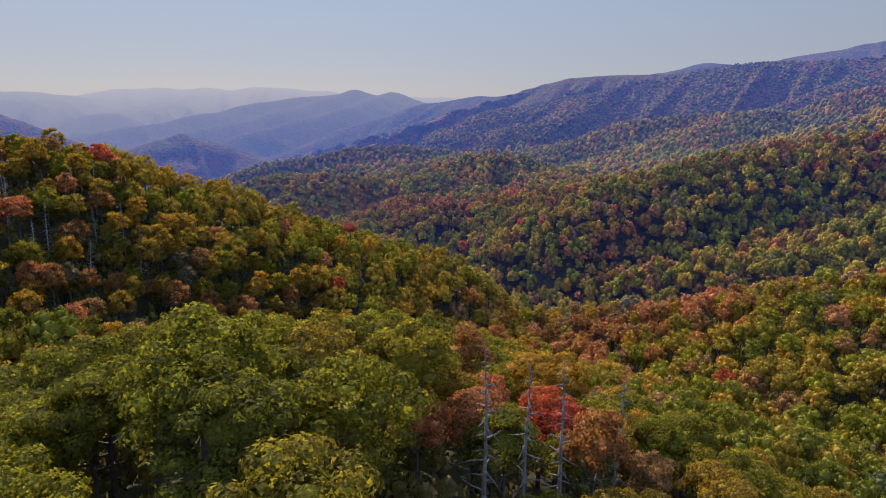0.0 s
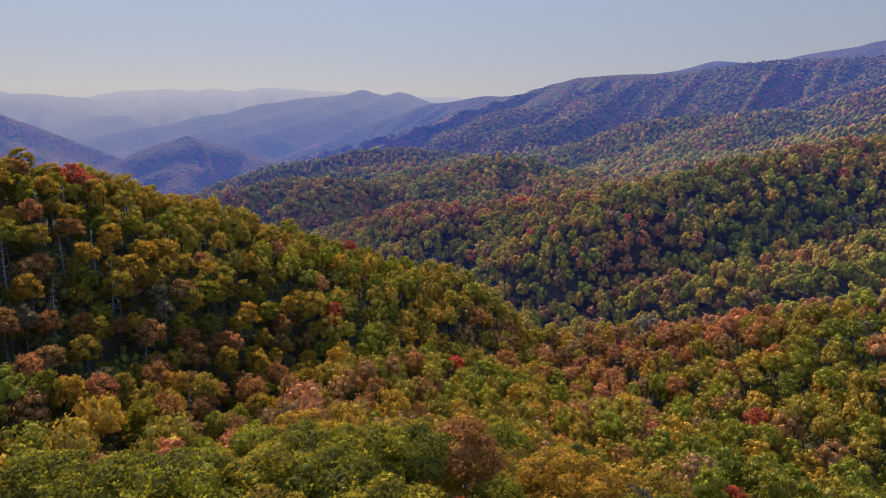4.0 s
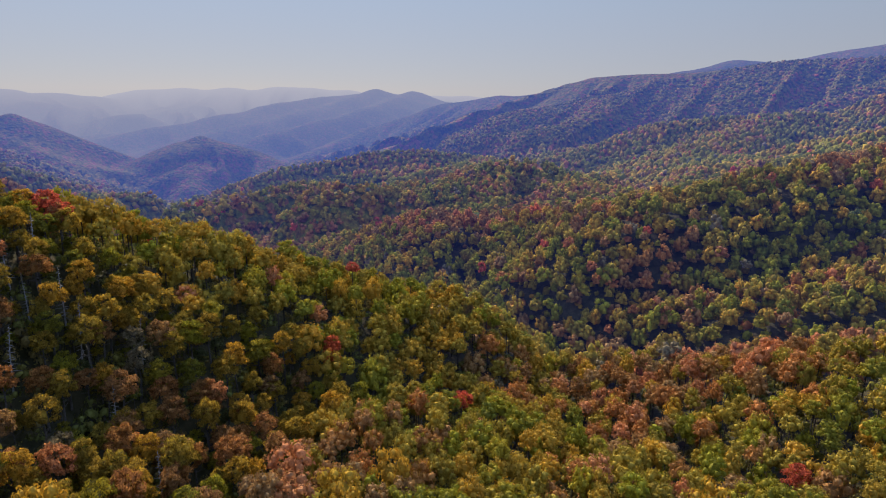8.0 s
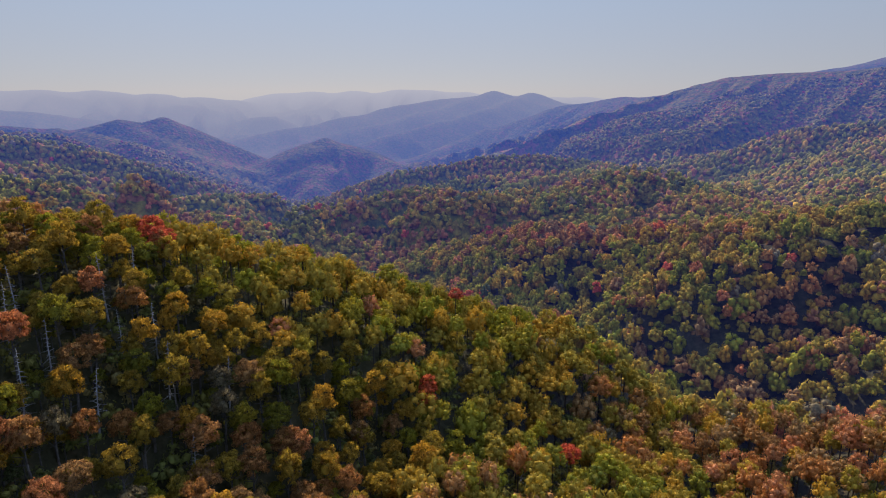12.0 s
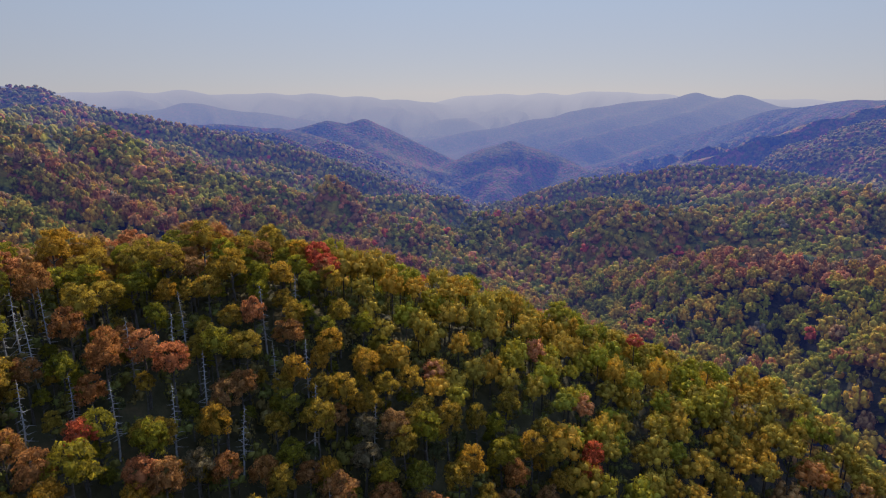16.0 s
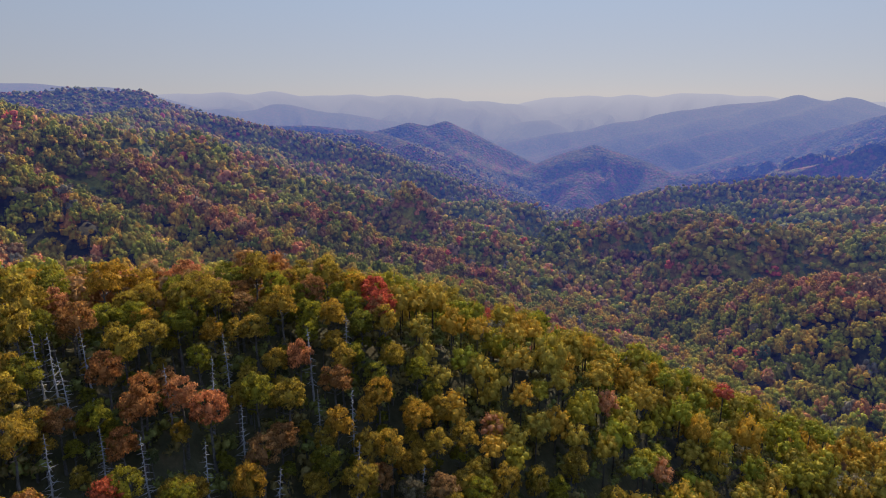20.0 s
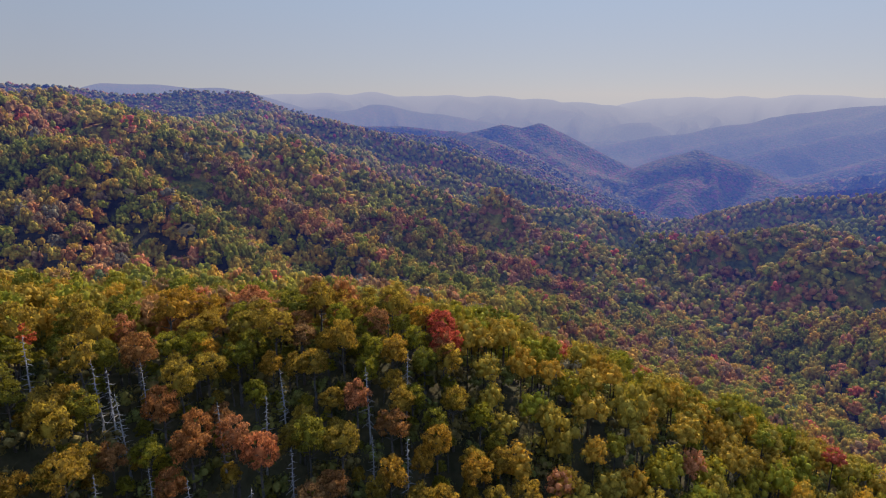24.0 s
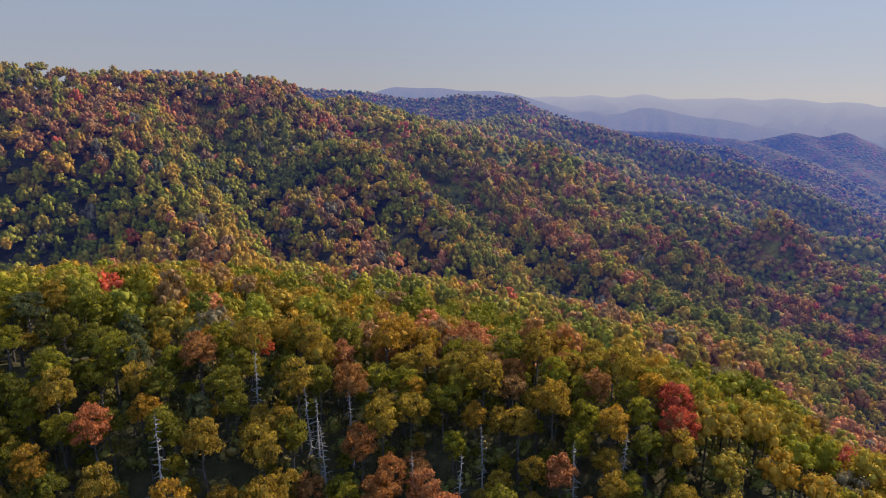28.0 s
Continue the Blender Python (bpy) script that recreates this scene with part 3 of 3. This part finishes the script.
def limb(bm, a, b, ra, rb, sides=6):
    """A tapered round limb from a to b."""
    a, b = Vector(a), Vector(b)
    turn = (b - a).to_track_quat("Z", "Y").to_matrix()
    rings = []
    for p, r in ((a, ra), (b, rb)):
        rings.append([bm.verts.new(p + turn @ Vector((r * math.cos(2 * math.pi * k / sides), r * math.sin(2 * math.pi * k / sides), 0))) for k in range(sides)])
    for k in range(sides):
        bm.faces.new((rings[0][k], rings[0][(k + 1) % sides], rings[1][(k + 1) % sides], rings[1][k]))
    bm.faces.new(rings[1])


def to_mesh(name, bm, mat):
    me = bpy.data.meshes.new(name)
    bm.to_mesh(me)
    bm.free()
    me.materials.append(mat)
    me.shade_smooth()
    return me


def trunk_mesh(seed, tall, crown_at, spread):
    """A slightly bent stem, one metre tall for each metre of tree, with boughs into the crown."""
    r = random.Random(seed)
    bm = bmesh.new()
    pts, x, y = [], 0.0, 0.0
    for k in range(6):
        pts.append((x, y, -0.6 + (tall * 0.84 + 0.6) * k / 5))
        x, y = x + r.uniform(-0.25, 0.25), y + r.uniform(-0.25, 0.25)
    for k in range(5):
        limb(bm, pts[k], pts[k + 1], 0.30 - 0.05 * k, 0.25 - 0.05 * k)
    for k in range(7):
        z = crown_at * r.uniform(0.62, 0.98)
        t = (z + 0.6) / (tall * 0.84 + 0.6) * 5
        i = min(4, int(t))
        p = Vector(pts[i]).lerp(Vector(pts[i + 1]), t - i)
        a = 2.4 * k + r.uniform(-0.4, 0.4)
        q = p + Vector((math.cos(a) * spread * 0.5, math.sin(a) * spread * 0.5, spread * r.uniform(0.1, 0.4)))
        limb(bm, p, q, 0.10, 0.03, 5)
    return to_mesh("trunk", bm, near_bark)


SPECIES = [("green_tree", "olive green"), ("yellow_green_tree", "bright yellow-green"), ("golden_tree", "golden yellow"), ("rust_tree", "rusty brown and orange"),
           ("pink_tree", "faded pinkish red"), ("red_tree", "crimson red"), ("grey_green_tree", "thin grey-tan"), ("dark_green_tree", "dark green")]
leaf_mats = [species_leaves("leaves_" + n, c) for (n, _), c in zip(SPECIES, KINDS)]


def tree_models(where, tall, radius, deep, lobes, sprays, leaf, seed):
    """One tree of each colour and of three shapes."""
    made = {}
    middle = tall - deep * 0.8
    for shape in range(3):
        stem = trunk_mesh(seed + shape, tall, middle, radius)
        v, f, spray = crown_arrays(seed + shape, lobes, 1, sprays, leaf, flat=0.75 * radius / deep, core=0.52)
        v = v * (radius, radius, deep) + (0, 0, middle)
        for k, (name, words) in enumerate(SPECIES):
            root = new(name)
            part("trunk", stem, root)
            part("crown", mesh_from("crown", v, f, leaf_mats[k], True, np.repeat(spray[:, None], 4, 1)), root)
            tagged(root, f"tree with {words} autumn crown {where}", "tree", f"{name.replace('_', ' ')}s {where}")
            made[k, shape] = root
    return made


def plant(models, x, y, kind, size, seed):
    """Trees of their own at the given stems; the first of each kind is the one that was built."""
    r = random.Random(seed)
    used = set()
    z = terrain(x, y)
    for k in range(len(x)):
        key = int(kind[k]), r.randrange(3)
        s = size[k]
        m = pose(x[k], y[k], z[k], 0, 0, r.uniform(0, 360)) @ Matrix.Diagonal((s * r.uniform(0.88, 1.12), s * r.uniform(0.88, 1.12), s, 1))
        if key in used:
            copy_thing(models[key], m)
        else:
            used.add(key)
            models[key].matrix_basis = m
    for key, root in models.items():
        if key not in used:
            for o in (*root.children_recursive, root):
                bpy.data.objects.remove(o)


rng = np.random.default_rng(11)
# trees that stand out by their colour: x, y, kind
MARKED = [(-1, 53, 5), (2, 55, 5), (-9, 54, 5), (-9.3, 37.5, 4), (-5.5, 41, 4), (-14.2, 33, 4), (-8.7, 24.5, 5), (3.6, 44, 3), (9, 52, 3), (4.5, 51, 2), (0.5, 50.5, 5), (-6, 50, 4),
          (25, 106, 5), (-67, 167, 5), (-65.5, 164, 5), (-116, 136, 5), (-110, 115, 4), (-105, 119, 3), (-109, 95, 4), (-106, 98, 4), (-146, 109, 4), (-143, 104, 4), (-140, 107, 4), (-148, 113, 3),
          (-121, 138, 5), (-115, 135, 4), (-76, 137, 2), (-126, 62, 3), (44, 161, 5), (-35, 183, 5), (-86, 92, 3), (-80, 96, 6), (-77, 92, 4), (-124, 111, 3), (-88, 122, 6)]
DEAD = [(-123.5, 70.7), (-118.0, 79.2), (-119.3, 85.2), (-110.8, 94.1), (-111.0, 99.9), (-110.1, 60.1), (-105.7, 83.2), (-104.3, 77.1),
        (-113.2, 81.5), (-116.1, 80.5), (-115.5, 104.8), (-102.7, 87.5), (-99.9, 94.4), (-103.8, 101.7), (-103.5, 114.8), (-110.0, 117.3), (-100.3, 119.3),
        (-93.5, 115.1), (-95.8, 102.9), (-112.3, 125.6), (-88.5, 124.2), (20.8, 72.1), (15.7, 46.4), (33.2, 79.9), (-82.1, 108.9),
        (-42.9, 167.7), (-68.6, 102.9)]
DEAD_TALL = [(-3.8, 34.0), (1.0, 38.5), (-1.6, 36.0), (5.4, 48.5)]
GAP = (-5.0, 50.0)                       # no trees stand east of the first and south of the second


def clear_of(x, y, spots, gap):
    ok = np.full(len(x), True)
    for p in spots:
        ok &= np.hypot(x - p[0], y - p[1]) > gap
    return ok


def on_knoll(x, y):
    return (np.hypot(x - 2, y - 30) < 62) & (y > 5) & ((x < GAP[0]) | (y > GAP[1]))


def on_flank(x, y):
    return ((x > -138) & (x < -84) & (y > 14) & (y < 138)) | ((x >= -84) & (x < -56) & (y > 82) & (y < 160))


# the knoll below the start: broad crowns close to the camera
x, y = places(rng, 0, 120, 5.0)
s = on_knoll(x, y) & clear_of(x, y, MARKED, 3.0) & clear_of(x, y, DEAD_TALL, 3.4)
x, y = x[s], y[s]
kind = pick(x, y, rng)[1]
kind = np.where((x < -5) & (y < 60) & (kind > 1) & (rng.random(len(x)) < 0.85), rng.integers(0, 2, len(x)), kind)     # the western half is green
size = rng.uniform(0.85, 1.2, len(x))
extra = np.array([p for p in MARKED if on_knoll(*map(np.array, p[:2]))])
x, y, kind = np.r_[x, extra[:, 0]], np.r_[y, extra[:, 1]], np.r_[kind, extra[:, 2]].astype(int)
size = np.r_[size, rng.uniform(0.84, 0.98, len(extra))]
gx, gy = places(rng, 0, 120, 5.0)
s = (gx > GAP[0]) & (gx < 40) & (gy > 22) & (gy < GAP[1]) & clear_of(gx, gy, DEAD_TALL, 2.6)
gx, gy = gx[s], gy[s]
x, y = np.r_[x, gx], np.r_[y, gy]
kind = np.r_[kind, rng.choice([1, 2, 0, 2, 3], len(gx))]
size = np.r_[size, rng.uniform(0.66, 0.9, len(gx))]      # young trees in the gap
plant(tree_models("on the knoll", 11.8, 3.4, 2.9, 28, 210, 0.030, 60), x, y, kind, size, 5)

# the flank of the near hill: slim crowns on tall stems
x, y = places(rng, 0, 190, 4.6)
s = on_flank(x, y) & clear_of(x, y, MARKED, 3.2) & clear_of(x, y, DEAD, 2.4)
x, y = x[s], y[s]
kind = pick(x, y, rng, base=0.58)[1]
size = rng.uniform(0.82, 1.06, len(x))
lx, ly = places(rng, 0, 190, 4.9)
s = on_flank(lx, ly) & clear_of(lx, ly, DEAD, 1.8)
lx, ly = lx[s], ly[s]
x, y = np.r_[x, lx], np.r_[y, ly]
kind = np.r_[kind, rng.choice([0, 1, 0, 1, 2, 7], len(lx))]
size = np.r_[size, rng.uniform(0.40, 0.62, len(lx))]      # younger trees below the tall ones
extra = np.array([p for p in MARKED if not on_knoll(*map(np.array, p[:2]))])
x, y, kind = np.r_[x, extra[:, 0]], np.r_[y, extra[:, 1]], np.r_[kind, extra[:, 2]].astype(int)
size = np.r_[size, rng.uniform(0.9, 1.05, len(extra))]
plant(tree_models("on the near hill", 14.2, 3.1, 4.2, 26, 85, 0.043, 80), x, y, kind, size, 6)

near_models = [crown_arrays(s, 18, 1, 26, 0.060, 0.3, core=0.70) for s in range(6)]
mid_models = [crown_arrays(20 + s, 12, 1, 9, 0.085, 0.32, core=0.82) for s in range(8)]
far_models = [crown_arrays(40 + s, 1, 1, 0, 0.34, 0.34) for s in range(6)]
ridge_models = [crown_arrays(30 + s, 4, 1, 8, 0.14, 0.3, core=0.85) for s in range(6)]
under_models = [crown_arrays(70 + s, 1, 1, 14, 0.14, 0.3) for s in range(4)]
shrub_models = [crown_arrays(50 + s, 4, 1, 22, 0.11, 0.4, core=0.5) for s in range(5)]
x, y = places(rng, 0, 205, 5.7)
s = ~on_knoll(x, y) & ~on_flank(x, y) & ((x < GAP[0]) | (y > GAP[1]) | (x > 60) | (y < 18)) & clear_of(x, y, MARKED, 2.5)
woods("near_woods", "dense green and gold autumn trees on the near hill", x[s], y[s], 3.5, 13.8, near_models, woods_near, 1, True, 1.2, 0.26, base=0.67)
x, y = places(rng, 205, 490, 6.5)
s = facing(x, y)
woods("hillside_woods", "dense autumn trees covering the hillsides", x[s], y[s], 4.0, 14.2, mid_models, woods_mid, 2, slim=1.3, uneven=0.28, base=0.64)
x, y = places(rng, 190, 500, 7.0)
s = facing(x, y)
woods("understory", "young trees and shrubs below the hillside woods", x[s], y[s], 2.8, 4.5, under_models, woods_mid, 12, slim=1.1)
x, y = places(rng, 480, 700, 7.0)
s = facing(x, y, -0.3)
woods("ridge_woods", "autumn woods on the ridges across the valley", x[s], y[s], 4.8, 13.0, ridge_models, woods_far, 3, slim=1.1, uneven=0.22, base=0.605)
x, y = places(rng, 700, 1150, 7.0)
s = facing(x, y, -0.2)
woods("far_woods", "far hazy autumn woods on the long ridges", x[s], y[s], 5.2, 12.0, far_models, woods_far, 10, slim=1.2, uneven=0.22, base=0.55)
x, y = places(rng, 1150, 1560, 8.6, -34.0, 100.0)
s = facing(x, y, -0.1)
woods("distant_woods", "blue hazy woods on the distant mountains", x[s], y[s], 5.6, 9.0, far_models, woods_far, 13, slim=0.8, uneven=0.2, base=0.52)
x, y = places(rng, 0, 190, 4.1)
s = np.hypot(x, y - 5) > 14
woods("undergrowth", "dark green and brown shrubs under the trees", x[s], y[s], 2.1, 5.4, shrub_models, woods_near, 4, shades=SHRUBS)


# ---- dead trees ----
def dead_tree(name, label, group, tall, count, reach, mat, seed):
    """A bare standing trunk with stubs of broken branches."""
    r = random.Random(seed)
    root = new(name)
    bm = bmesh.new()
    pts, x, y = [], 0.0, 0.0
    for k in range(8):
        pts.append((x, y, -0.6 + (tall + 0.6) * k / 7))
        x, y = x + r.uniform(-0.10, 0.10), y + r.uniform(-0.10, 0.10)
    base = 0.0125 * tall + 0.03
    for k in range(7):
        limb(bm, pts[k], pts[k + 1], base * (1 - k / 7.6), base * (1 - (k + 1) / 7.6), 7)
    part("trunk", to_mesh("trunk", bm, mat), root)
    for k in range(count):
        f = 0.30 + 0.68 * k / count
        t = f * 7
        i = min(6, int(t))
        p = Vector(pts[i]).lerp(Vector(pts[i + 1]), t - i)
        a, far = 2.4 * k + r.uniform(-0.6, 0.6), reach * (1.15 - f) * r.uniform(0.5, 1.25)
        way = Vector((math.cos(a), math.sin(a), r.uniform(-0.45, 0.15)))
        bm = bmesh.new()
        q = p + way * far * 0.6
        e = q + (way + Vector((0, 0, r.uniform(-0.35, 0.25)))) * far * 0.5
        limb(bm, p, q, 0.07, 0.045, 5)
        limb(bm, q, e, 0.04, 0.012, 5)
        for _ in range(2):
            u = p.lerp(q, r.uniform(0.4, 1.0))
            limb(bm, u, u + Vector((r.uniform(-1, 1), r.uniform(-1, 1), r.uniform(-0.6, 0.5))) * far * 0.3, 0.025, 0.008, 4)
        part("branch", to_mesh("branch", bm, mat), root)
    return tagged(root, label, "dead tree", group)


def stand(models, spots, low, high, seed):
    r = random.Random(seed)
    for k, (px, py) in enumerate(spots):
        s = r.uniform(low, high)
        m = pose(px, py, float(terrain([px], [py])[0]), r.uniform(-3, 3), r.uniform(-3, 3), r.uniform(0, 360)) @ Matrix.Diagonal((s, s, s, 1))
        if k < len(models):
            models[k].matrix_basis = m
        else:
            copy_thing(models[k % len(models)], m)


stand([dead_tree("dead_tree", "bleached grey dead conifer with bare broken branches", "dead trees on the near hill", 15.0, 36, 2.0, grey_wood, 300 + k) for k in range(4)], DEAD, 0.85, 1.1, 7)
stand([dead_tree("tall_dead_tree", "dark weathered dead trunk with bare spiky branches", "dead trees on the knoll", 18.6, 34, 2.4, dark_wood, 330 + k) for k in range(2)], DEAD_TALL, 0.94, 1.02, 8)
